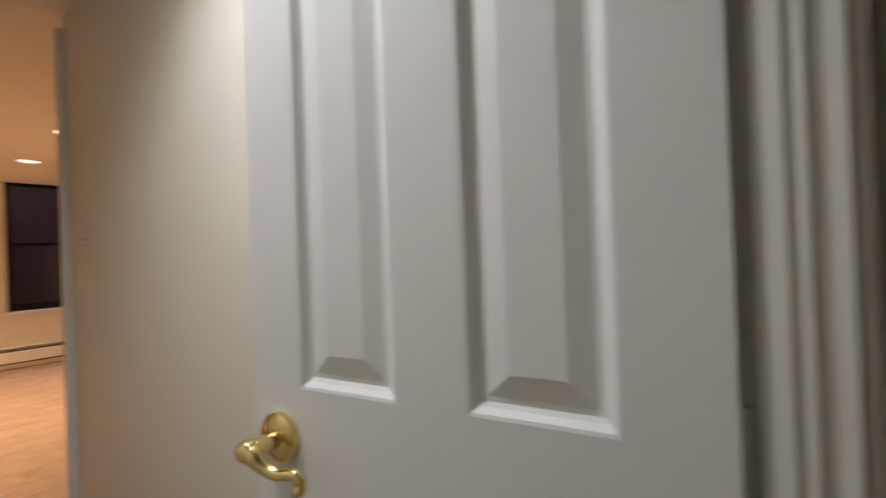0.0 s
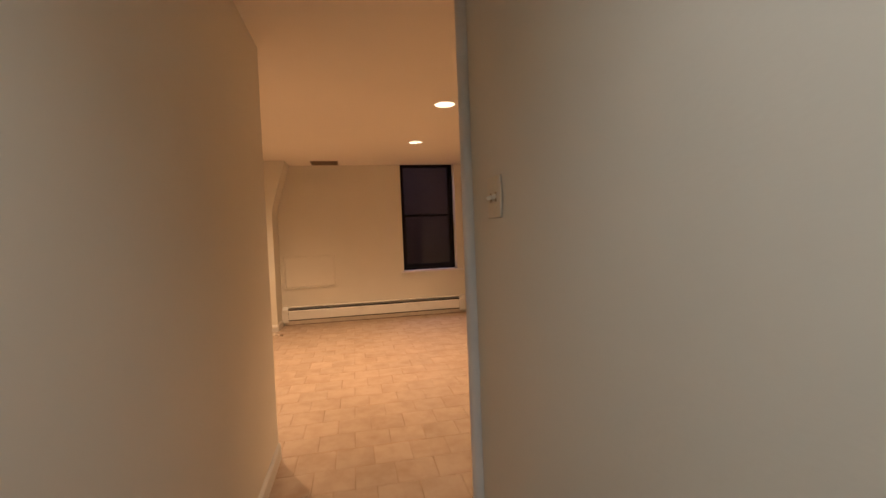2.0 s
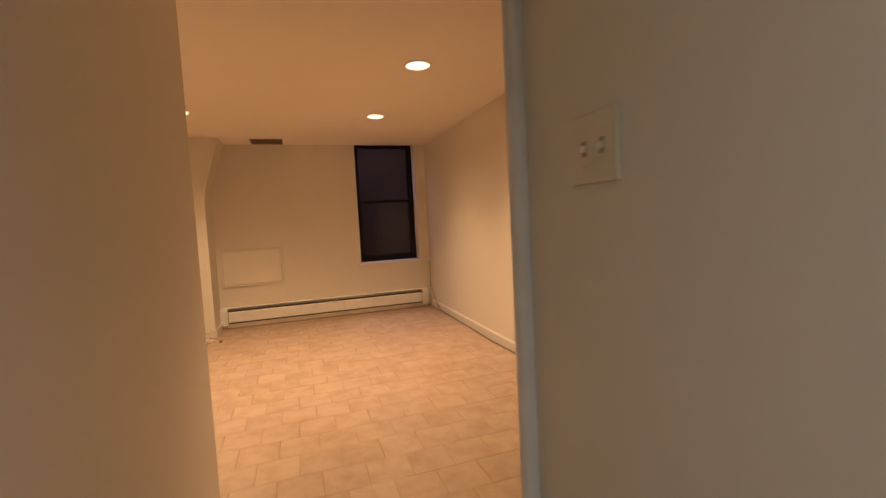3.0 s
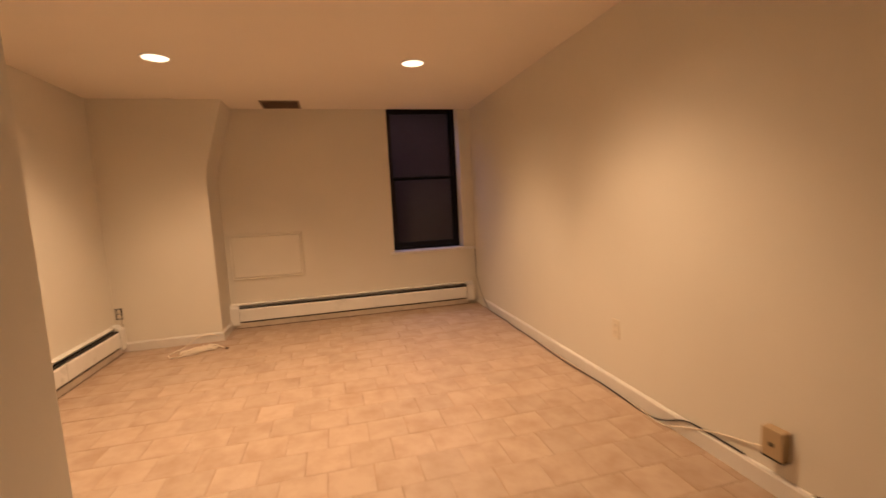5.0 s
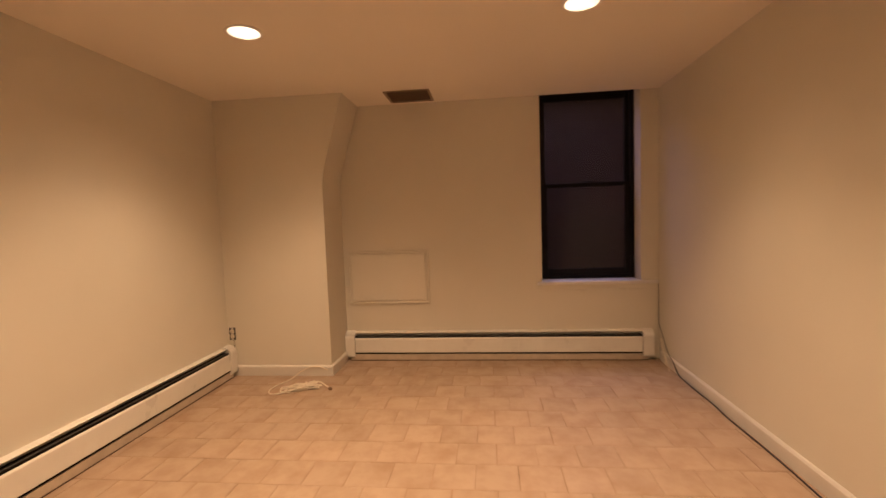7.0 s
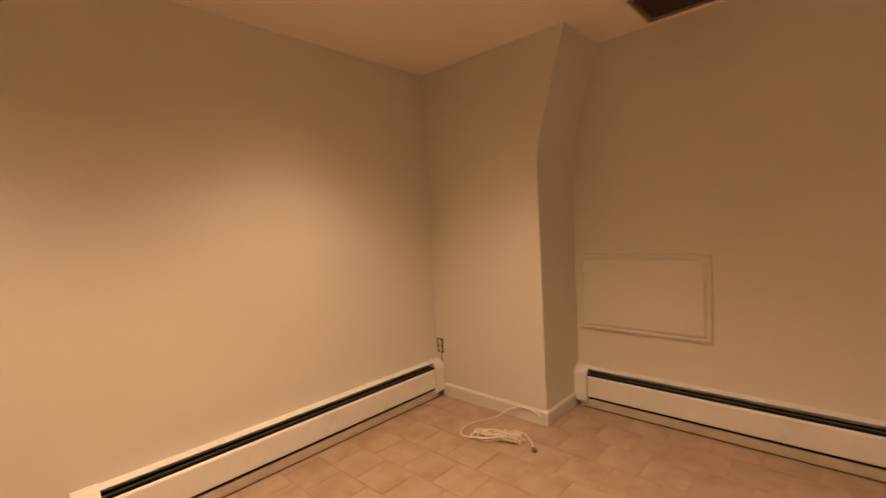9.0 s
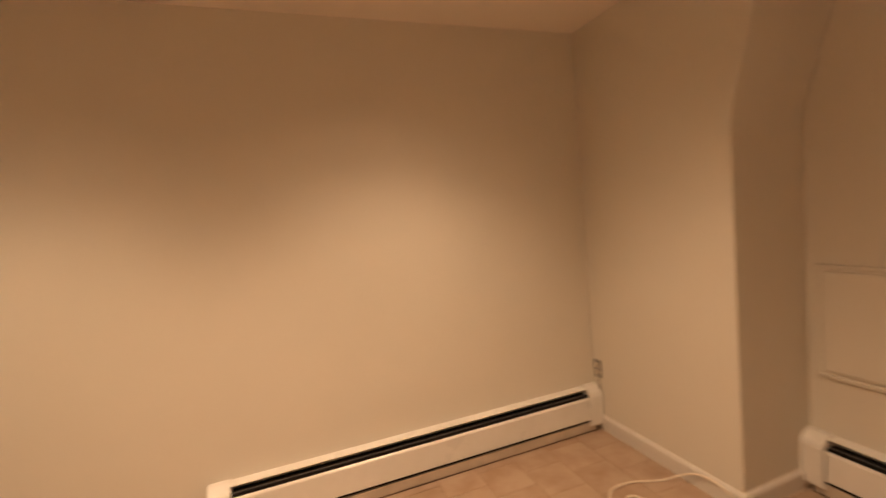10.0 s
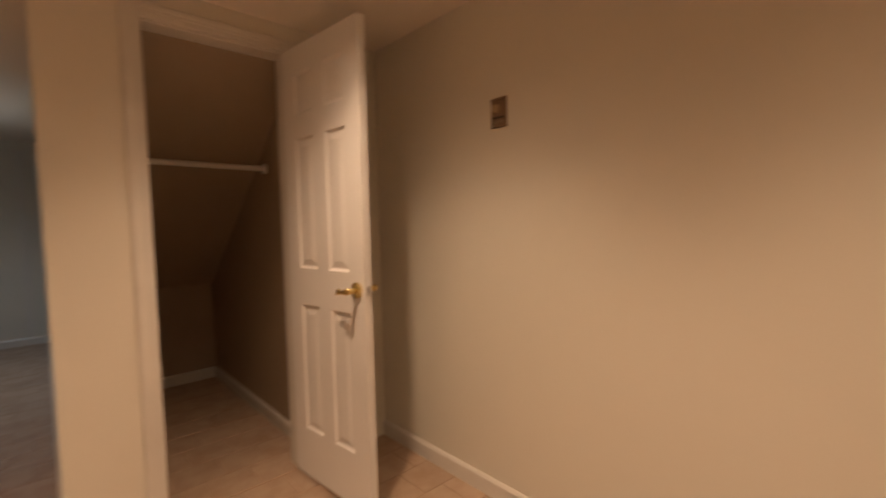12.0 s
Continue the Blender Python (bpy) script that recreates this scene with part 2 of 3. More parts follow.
# ---- the large structure ----
WEST, HALL_W, HALL_E, EAST, HEAD = -3.49, -2.063, -1.19, 0.025, 2.30
CLOSET_Y, SOUTH_Y, HALL_END = -3.87, -4.95, -8.30
TOP = 2.4
WIN_X0, WIN_X1, WIN_Z0 = -0.917, -0.117, 0.66

bm = slab(WEST - 0.1, WIN_X0, 0, 0.28, -0.1, TOP)
box(bm, WIN_X1, 0.15, 0, 0.28, -0.1, TOP)
box(bm, WIN_X0, WIN_X1, 0, 0.28, -0.1, WIN_Z0 - 0.03)
box(bm, WIN_X0, WIN_X1, 0, 0.28, HEAD, TOP)
structure("wall_north", bm, M_WALL, "cream painted plaster wall with a deep window recess", "wall")
structure("wall_east", slab(EAST, 0.15, SOUTH_Y - 0.1, 0, -0.1, TOP), M_WALL, "long plain cream painted wall above a white baseboard", "wall")
structure("wall_west", slab(WEST - 0.1, WEST, CLOSET_Y - 0.1, 0, -0.1, TOP), M_WALL, "cream painted wall behind a baseboard heater", "wall")
structure("wall_breast", extrude_profile([(WEST, -0.1), (-2.63, -0.1), (-2.63, 1.47), (-2.627, 1.53), (-2.619, 1.59), (-2.606, 1.65), (-2.588, 1.715),
                                            (-2.415, CEIL + 0.1), (WEST, CEIL + 0.1)], "y", -0.42, 0), M_WALL,
          "cream painted chase in the corner that flares out near the ceiling", "wall", True)
OPEN_X0, OPEN_X1, OPEN_Z = -2.972, -2.378, 2.066
bm = slab(WEST, OPEN_X0, CLOSET_Y - 0.1, CLOSET_Y, -0.1, TOP)
box(bm, OPEN_X1, HALL_W, CLOSET_Y - 0.1, CLOSET_Y, -0.1, TOP)
box(bm, OPEN_X0, OPEN_X1, CLOSET_Y - 0.1, CLOSET_Y, OPEN_Z, TOP)
structure("wall_closet", bm, M_WALL, "cream painted wall with the closet doorway in it", "wall")
structure("wall_hall_west", slab(HALL_W - 0.1, HALL_W, HALL_END - 0.1, CLOSET_Y - 0.1, -0.1, TOP), M_HALLWALL, "cream painted hall wall", "wall")
DOOR_Y0, DOOR_Y1 = -7.85, -7.25
CORNER_E = -1.224


def hall_face(y):
    """The hall's east wall runs slightly out of square."""
    return CORNER_E + (HALL_E - CORNER_E) * min(1.0, max(0.0, (y - SOUTH_Y) / (DOOR_Y1 + 0.08 - SOUTH_Y)))


bm = bmesh.new()
foot = [(CORNER_E, SOUTH_Y), (HALL_E + 0.1, SOUTH_Y), (HALL_E + 0.1, DOOR_Y1), (HALL_E, DOOR_Y1), (HALL_E, DOOR_Y1 + 0.08)]
rings = [[bm.verts.new((x, y, z)) for x, y in foot] for z in (-0.1, TOP)]
for k in range(5):
    bm.faces.new((rings[0][k], rings[0][(k + 1) % 5], rings[1][(k + 1) % 5], rings[1][k]))
bm.faces.new(rings[0][::-1])
bm.faces.new(rings[1])
box(bm, HALL_E, HALL_E + 0.1, HALL_END - 0.1, DOOR_Y0, -0.1, TOP)
box(bm, HALL_E, HALL_E + 0.1, DOOR_Y0, DOOR_Y1, OPEN_Z, TOP)
structure("wall_hall_east", bm, M_HALLWALL, "cream painted hall wall with a light switch and a doorway", "wall")
structure("wall_south", slab(HALL_E + 0.1, EAST, SOUTH_Y - 0.1, SOUTH_Y, -0.1, TOP), M_WALL, "plain cream painted wall", "wall")
structure("wall_hall_end", slab(HALL_W, HALL_E, HALL_END - 0.1, HALL_END, -0.1, TOP), M_HALLWALL, "painted wall at the end of the hall", "wall")
# Closet surfaces take the darker colour that carries their shade.
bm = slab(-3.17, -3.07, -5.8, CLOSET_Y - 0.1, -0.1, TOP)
structure("wall_closet_side", bm, M_CLOSET_SHADE, "painted side wall inside the closet", "wall")
structure("wall_closet_back", slab(-3.07, HALL_W - 0.1, -5.8, -5.7, -0.1, TOP), M_CLOSET_SHADE, "painted back wall of the closet", "wall")
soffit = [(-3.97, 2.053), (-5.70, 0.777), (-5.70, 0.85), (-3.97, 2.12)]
structure("closet_soffit", extrude_profile(soffit, "x", -3.07, HALL_W - 0.1), M_CLOSET_SHADE, "sloping painted underside of a stair inside the closet", "soffit")
bm = slab(HALL_E + 0.1, -0.3, -6.95, -6.85, -0.1, TOP)
box(bm, HALL_E + 0.1, -0.3, -8.2, -8.1, -0.1, TOP)
box(bm, -0.3, -0.2, -8.2, -6.85, -0.1, TOP)
structure("wall_side_room", bm, M_WALL, "plain walls of the dark room off the hall", "wall")

# ceiling with round holes for the recessed lamps
HOLE = 0.078
LAMPS = ROOM_LAMPS + [HALL_LAMP]


def ceiling_mesh(x0, x1, y0, y1, vent):
    bm = bmesh.new()
    half = 0.14
    xs = sorted({x0, x1, vent[0], vent[1], *[v for lx, _ in LAMPS for v in (lx - half, lx + half)]})
    ys = sorted({y0, y1, vent[2], vent[3], *[v for _, ly in LAMPS for v in (ly - half, ly + half)]})

    def quad(a, b, c, d):
        bm.faces.new([bm.verts.new((px, py, CEIL)) for px, py in ((a, c), (a, d), (b, d), (b, c))])

    for a, b in zip(xs, xs[1:]):
        for c, d in zip(ys, ys[1:]):
            mx, my = (a + b) / 2, (c + d) / 2
            if vent[0] < mx < vent[1] and vent[2] < my < vent[3]:
                continue
            if any(abs(mx - lx) < half and abs(my - ly) < half for lx, ly in LAMPS):
                continue
            quad(a, b, c, d)
    for lx, ly in LAMPS:
        inner, outer = [], []
        for k in range(32):
            t = k * math.tau / 32
            cx, cy = math.cos(t), math.sin(t)
            s = half / max(abs(cx), abs(cy))
            inner.append(bm.verts.new((lx + HOLE * cx, ly + HOLE * cy, CEIL)))
            outer.append(bm.verts.new((lx + s * cx, ly + s * cy, CEIL)))
        for k in range(32):
            j = (k + 1) % 32
            bm.faces.new((inner[k], inner[j], outer[j], outer[k]))
    return bm


VENT = (-2.118, -1.795, -0.360, -0.070)
structure("ceiling", ceiling_mesh(WEST, EAST, HALL_END, 0, VENT), M_CEIL, "low flat painted ceiling with recessed downlights", "ceiling")
structure("ceiling_side_room", slab(HALL_E + 0.1, -0.2, -8.2, -6.85, TOP, TOP + 0.05), M_CEIL, "ceiling of the side room", "ceiling")
# Unseen slab, added only to block light from above the ceiling.
structure("roof_slab", slab(WEST - 0.2, 0.2, HALL_END - 0.2, 0.28, TOP + 0.052, TOP + 0.2), M_CEIL, "unseen slab above the ceiling that keeps light out", "slab")
floor_ob = structure("floor", slab(WEST - 0.1, 0.1, HALL_END - 0.1, 0.28, -0.2, -0.0026), M_GROUT, "terracotta tile floor laid in running bond with brown grout", "floor")

# outside the window
structure("ground", slab(-40, 40, 0.3, 60, -0.7, -0.5), M_GROUND, "dark paved ground outside the window", "ground")
structure("areaway_wall", slab(-6, 5, 1.9, 2.1, -0.5, 3.2), M_BRICK, "dark brick wall facing the window across a narrow yard", "wall")


# ---- baseboards and trim ----
def board(name, axis, a, b, face, out, label="white painted baseboard with a rounded top", height=0.085):
    t = 0.014 * out
    pts = [(face, 0.0), (face + t, 0.0), (face + t, height - 0.014), (face + t * 0.55, height - 0.004), (face + t * 0.2, height), (face, height)]
    return structure(name, extrude_profile(pts, axis, a, b), M_TRIM, label, "baseboard")


board("baseboard", "y", SOUTH_Y, -0.072, EAST, -1, "long white baseboard with scuffs and a cable along it")
board("baseboard", "y", CLOSET_Y, -2.415, WEST, 1)
board("baseboard", "x", WEST + 0.07, -2.616, -0.42, -1, "white baseboard round the corner chase")
board("baseboard", "y", -0.42, -0.068, -2.63, 1, "white baseboard round the corner chase")
board("baseboard", "y", HALL_END, CLOSET_Y, HALL_W, 1)
board("baseboard", "x", HALL_W + 0.014, HALL_E, HALL_END, 1)
skew = board("baseboard", "y", DOOR_Y1 + 0.07, SOUTH_Y - 0.02, 0, -1)
for v in skew.data.vertices:
    v.co.x += hall_face(v.co.y)
board("baseboard", "x", OPEN_X1 + 0.07, HALL_W, CLOSET_Y, 1)
board("baseboard", "y", -5.7, CLOSET_Y - 0.1, -3.07, 1)
board("baseboard", "x", -3.056, HALL_W - 0.1, -5.7, 1)
board("baseboard", "x", HALL_E + 0.04, EAST - 0.014, SOUTH_Y, 1)


def casing(name, axis, lo, hi, face, out, label, thick=0.016):
    """Moulded trim round a doorway: two legs and a head, on the wall face."""
    w, t = 0.062, thick * out
    ob = thing(name, label, "door trim")
    tagged(ob, kind="structure")

    def leg(a, b, z0, z1):
        bm = bmesh.new()
        for f0, f1, d in ((0, 1, 0.6), (0.06, 0.62, 0.85), (0.12, 0.40, 1.0)):
            p0, p1 = a + (b - a) * f0, a + (b - a) * f1
            if axis == "x":
                box(bm, min(p0, p1), max(p0, p1), min(face, face + t * d), max(face, face + t * d), z0, z1, 0.002, 1)
            else:
                box(bm, min(face, face + t * d), max(face, face + t * d), min(p0, p1), max(p0, p1), z0, z1, 0.002, 1)
        return bm

    part("trim_leg", leg(lo - w, lo, 0, OPEN_Z + w), M_TRIM, ob)
    part("trim_leg", leg(hi + w, hi, 0, OPEN_Z + w), M_TRIM, ob)
    bm = bmesh.new()
    for f0, f1, d in ((0, 1, 0.6), (0.38, 0.94, 0.85), (0.6, 0.88, 1.0)):
        z0, z1 = OPEN_Z + w * f0, OPEN_Z + w * f1
        y0, y1 = min(face, face + t * d), max(face, face + t * d)
        box(bm, *((lo, hi, y0, y1) if axis == "x" else (y0, y1, lo, hi)), z0, z1, 0.002, 1)
    part("trim_head", bm, M_TRIM, ob)
    # lining of the opening
    for e, s in ((lo, 1), (hi, -1)):
        a, b = sorted((e, e + 0.012 * s))
        inner = sorted((face - out * 0.001, face - out * 0.1))
        bm = slab(*((a, b, *inner) if axis == "x" else (*inner, a, b)), 0, OPEN_Z, bevel=0.002)
        part("jamb", bm, M_TRIM, ob)
    bm = slab(*((lo + 0.012, hi - 0.012, *inner) if axis == "x" else (*inner, lo + 0.012, hi - 0.012)), OPEN_Z - 0.012, OPEN_Z, bevel=0.002)
    part("head_jamb", bm, M_TRIM, ob)
    return ob


casing("door_trim_1", "x", OPEN_X0, OPEN_X1, CLOSET_Y, 1, "white moulded trim round the closet doorway")
casing("door_trim_2", "y", DOOR_Y0, DOOR_Y1, HALL_E, -1, "white moulded trim round the hall doorway", 0.026)
bm = slab(-1.945, -1.885, HALL_END, HALL_END + 0.018, 0.09, 2.1, bevel=0.004)
structure("trim", bm, M_TRIM, "white upright trim on the end wall of the hall", "trim")
bm = bmesh.new()
disc(bm, (CORNER_E - 0.008, SOUTH_Y + 0.005, 1.07), (0, 0, 1), 0.023, 2.14, 28)
structure("corner_guard", bm, M_BEAD, "grey rounded metal guard on the hall wall's outer corner", "corner guard", True)


# ---- floor tiles ----
PITCH = 0.2035
TILE_X, TILE_Y = -1.657, -3.062


def tile_shape(bm, x0, x1, y0, y1, lift=0.0):
    g, e, low = 0.0021, 0.005, -0.0045
    a, b, c, d = x0 + g, x1 - g, y0 + g, y1 - g
    base = [bm.verts.new((x, y, low)) for x, y in ((a, c), (b, c), (b, d), (a, d))]
    mid = [bm.verts.new((x, y, -0.0016 + lift)) for x, y in ((a, c), (b, c), (b, d), (a, d))]
    top = [bm.verts.new((x, y, lift)) for x, y in ((a + e, c + e), (b - e, c + e), (b - e, d - e), (a + e, d - e))]
    for i in range(4):
        j = (i + 1) % 4
        bm.faces.new((base[i], base[j], mid[j], mid[i]))
        bm.faces.new((mid[i], mid[j], top[j], top[i]))
    bm.faces.new(top)


def tile_rows():
    """Every tile of the running bond, clipped to the rooms."""
    areas = [(WEST, EAST, CLOSET_Y, 0), (HALL_W, EAST, SOUTH_Y, CLOSET_Y), (HALL_W, HALL_E, HALL_END, SOUTH_Y),
             (-3.07, HALL_W - 0.1, -5.7, CLOSET_Y)]
    for ax0, ax1, ay0, ay1 in areas:
        for r in range(math.floor((ay0 - TILE_Y) / PITCH) - 1, math.ceil((ay1 - TILE_Y) / PITCH) + 1):
            y0, y1 = TILE_Y + r * PITCH, TILE_Y + (r + 1) * PITCH
            shift = 0.5 * PITCH * (r % 2)
            for c in range(math.floor((ax0 - TILE_X) / PITCH) - 2, math.ceil((ax1 - TILE_X) / PITCH) + 2):
                x0 = TILE_X + c * PITCH + shift
                box4 = (max(x0, ax0), min(x0 + PITCH, ax1), max(y0, ay0), min(y1, ay1))
                if box4[1] - box4[0] > 0.02 and box4[3] - box4[2] > 0.02:
                    full = box4[1] - box4[0] > PITCH - 1e-6 and box4[3] - box4[2] > PITCH - 1e-6
                    yield box4, full


# ---- doors ----
LEAF_H, LEAF_T = 2.03, 0.034
ROWS = ((0.235, 0.845), (1.012, 1.620), (1.722, 1.915))


def columns(width):
    """The two columns of panels across a leaf of that width."""
    edge = (width - 0.389) / 2
    return ((edge, edge + 0.150), (edge + 0.239, edge + 0.389))


def leaf_slab(LEAF_W, COLS):
    """The leaf's stiles and rails: faces on both sides with openings for the panels, and its edges."""
    bm = bmesh.new()
    xs = [0, *COLS[0], *COLS[1], LEAF_W]
    zs = [0, *ROWS[0], *ROWS[1], *ROWS[2], LEAF_H]
    for y in (0, -LEAF_T):
        for i in range(len(xs) - 1):
            for j in range(len(zs) - 1):
                if i % 2 == 1 and j % 2 == 1:
                    continue
                bm.faces.new([bm.verts.new(p) for p in ((xs[i], y, zs[j]), (xs[i + 1], y, zs[j]), (xs[i + 1], y, zs[j + 1]), (xs[i], y, zs[j + 1]))])
    bmesh.ops.remove_doubles(bm, verts=bm.verts, dist=1e-5)
    outer = [(0, 0), (LEAF_W, 0), (LEAF_W, LEAF_H), (0, LEAF_H)]
    for (xa, za), (xb, zb) in zip(outer, outer[1:] + outer[:1]):
        bm.faces.new([bm.verts.new(p) for p in ((xa, 0, za), (xb, 0, zb), (xb, -LEAF_T, zb), (xa, -LEAF_T, za))])
    return bm


def leaf_panel(x0, x1, z0, z1, face, out):
    """One moulded panel: a cove down from the face, a narrow flat, and a raised field."""
    bm = bmesh.new()
    steps = ((0, 0), (0.004, -0.001), (0.010, -0.006), (0.015, -0.009), (0.021, -0.009), (0.044, -0.003), (0.046, -0.0025))
    rings = []
    for inset, depth in steps:
        y = face + out * depth
        rings.append([bm.verts.new(p) for p in ((x0 + inset, y, z0 + inset), (x1 - inset, y, z0 + inset), (x1 - inset, y, z1 - inset), (x0 + inset, y, z1 - inset))])
    for r1, r2 in zip(rings, rings[1:]):
        for i in range(4):
            j = (i + 1) % 4
            bm.faces.new((r1[i], r1[j], r2[j], r2[i]))
    bm.faces.new(rings[-1])
    return bm


def lever_set(parent, x, z, face, out, toward, droop):
    """A brass lever on one face of the leaf, pointing along the leaf and sagging by droop degrees."""
    bm = bmesh.new()
    disc(bm, (x, face + out * 0.004, z), (0, out, 0), 0.033, 0.008, 32)
    disc(bm, (x, face + out * 0.011, z), (0, out, 0), 0.031, 0.006, 32, 0.022)
    rose = part("rose", bm, M_BRASS, parent, "round polished brass rose", True)
    bm = bmesh.new()
    disc(bm, (x, face + out * 0.032, z), (0, out, 0), 0.0115, 0.042, 20)
    part("neck", bm, M_BRASS, parent, "", True)
    bm = bmesh.new()
    y = face + out * 0.052
    line = ((-0.006, 0.001, 0), (0.010, 0, 0), (0.028, -0.006, -0.003), (0.048, -0.005, -0.006), (0.066, 0.004, -0.010), (0.079, 0.001, -0.012), (0.080, -0.008, -0.012))
    tube(bm, [(x + toward * u, y + out * w, z + v) for u, v, w in line], [0.012, 0.0115, 0.0088, 0.0074, 0.0070, 0.0070, 0.0066], 14, 5)
    bmesh.ops.create_uvsphere(bm, u_segments=16, v_segments=10, radius=0.0145, matrix=Matrix.Translation((x - toward * 0.002, y, z)))
    bmesh.ops.create_uvsphere(bm, u_segments=14, v_segments=8, radius=0.0088, matrix=Matrix.Translation((x + toward * 0.080, y - out * 0.012, z - 0.009)))
    bmesh.ops.rotate(bm, cent=(x, y, z), matrix=Matrix.Rotation(radians(droop * toward), 3, "Y"), verts=bm.verts)
    part("lever", bm, M_BRASS, parent, "polished brass lever with a curled end", True)
    return rose


def panel_door(name, label, at, LEAF_W, droop, hinge_finish, hinge_y):
    """A six-panel leaf hung at x = 0, free edge at its width."""
    ob = thing(name, label, "door", "six-panel doors", at)
    tagged(ob, kind="structure")
    COLS = columns(LEAF_W)
    leaf = part("leaf", leaf_slab(LEAF_W, COLS), M_DOOR, ob)
    for x0, x1 in COLS:
        for z0, z1 in ROWS:
            part("panel", leaf_panel(x0, x1, z0, z1, 0, 1), M_DOOR, leaf)
            part("panel", leaf_panel(x0, x1, z0, z1, -LEAF_T, -1), M_DOOR, leaf)
    lever_set(ob, LEAF_W - 0.050, 0.945, 0, 1, -1, droop)
    lever_set(ob, LEAF_W - 0.050, 0.945, -LEAF_T, -1, -1, droop)
    bm = slab(LEAF_W - 0.0005, LEAF_W + 0.0015, -LEAF_T * 0.72, -LEAF_T * 0.28, 0.925, 0.965)
    box(bm, LEAF_W, LEAF_W + 0.011, -LEAF_T * 0.68, -LEAF_T * 0.34, 0.937, 0.955, 0.003)
    part("latch", bm, M_STEEL, ob, "small metal latch plate and bolt")
    for z in (0.2, 1.0, 1.82):
        bm = bmesh.new()
        disc(bm, (-0.006, hinge_y, z), (0, 0, 1), 0.006, 0.09, 12)
        part("hinge", bm, hinge_finish, ob, "", True)
    return ob


# closet leaf: hung on the west jamb, standing open into the room
closet_turn = math.degrees(math.atan2(-3.245 + 3.855, -3.0 + 2.942))
panel_door("door_1", "white six-panel closet door standing open, brass lever", pose(-2.942, -3.852, 0.02, 0, 0, closet_turn) @ Matrix.Translation((0, LEAF_T, 0)), 0.590, 3, M_BRASS, -0.003)
panel_door("door_2", "white six-panel door folded back against the hall wall", pose(-1.2275, -7.1774, 0.012, 0, 0, 101), 0.562, 20, M_DOOR, 0.003 - LEAF_T)

# closet rod
ob = thing("closet_rod", "thin white hanging rod across the dark closet", "closet rod")
bm = bmesh.new()
disc(bm, (-2.605, -4.44, 1.58), (1, 0, 0), 0.016, 0.93 - 0.02, 18)
part("rod", bm, M_TRIM, ob, "", True)
for x in (-3.062, -2.148):
    bm = bmesh.new()
    disc(bm, (x, -4.44, 1.58), (1, 0, 0), 0.03, 0.014, 20)
    part("socket", bm, M_TRIM, ob, "", True)


# ---- window ----
win = thing("window_1", "black double-hung window set deep in the wall at dusk", "window")
tagged(win, kind="structure")
WY = 0.155
bm = bmesh.new()
box(bm, WIN_X0, WIN_X0 + 0.03, WY, WY + 0.09, WIN_Z0, HEAD, 0.003)
box(bm, WIN_X1 - 0.03, WIN_X1, WY, WY + 0.09, WIN_Z0, HEAD, 0.003)
box(bm, WIN_X0 + 0.03, WIN_X1 - 0.03, WY, WY + 0.09, HEAD - 0.05, HEAD, 0.003)
box(bm, WIN_X0 + 0.03, WIN_X1 - 0.03, WY, WY + 0.09, WIN_Z0, WIN_Z0 + 0.03, 0.003)
part("window_frame", bm, M_BLACK, win, "black metal frame")


def sash(name, z0, z1, y, stile, bottom, top):
    x0, x1 = WIN_X0 + 0.03, WIN_X1 - 0.03
    bm = bmesh.new()
    box(bm, x0, x0 + stile, y, y + 0.03, z0, z1, 0.003)
    box(bm, x1 - stile, x1, y, y + 0.03, z0, z1, 0.003)
    box(bm, x0 + stile, x1 - stile, y, y + 0.03, z0, z0 + bottom, 0.003)
    box(bm, x0 + stile, x1 - stile, y, y + 0.03, z1 - top, z1, 0.003)
    s = part(name, bm, M_BLACK, win, "black sash")
    g = part("pane", slab(x0 + stile, x1 - stile, y + 0.013, y + 0.017, z0 + bottom, z1 - top), M_GLASS, s, "dark window glass")
    g.visible_shadow = False
    return s


sash("lower_sash", WIN_Z0 + 0.03, 1.485, WY + 0.012, 0.042, 0.055, 0.035)
sash("upper_sash", 1.45, HEAD - 0.05, WY + 0.050, 0.035, 0.035, 0.06)
bm = slab(-0.56, -0.46, WY - 0.004, WY + 0.012, 1.485, 1.497, bevel=0.003)
part("sash_lock", bm, M_BLACK, win)
bm = slab(WIN_X0, WIN_X1, 0.0, WY + 0.02, WIN_Z0 - 0.03, WIN_Z0 - 0.002, bevel=0.003)
box(bm, WIN_X0 - 0.045, EAST - 0.004, -0.022, 0.0, WIN_Z0 - 0.03, WIN_Z0 - 0.002, 0.006)
part("window_sill", bm, M_SILL, win, "white painted sill")
part("apron", slab(WIN_X0 - 0.03, EAST - 0.006, -0.007, 0.0, WIN_Z0 - 0.072, WIN_Z0 - 0.031, bevel=0.003), M_WALL, win, "cream apron under the sill")


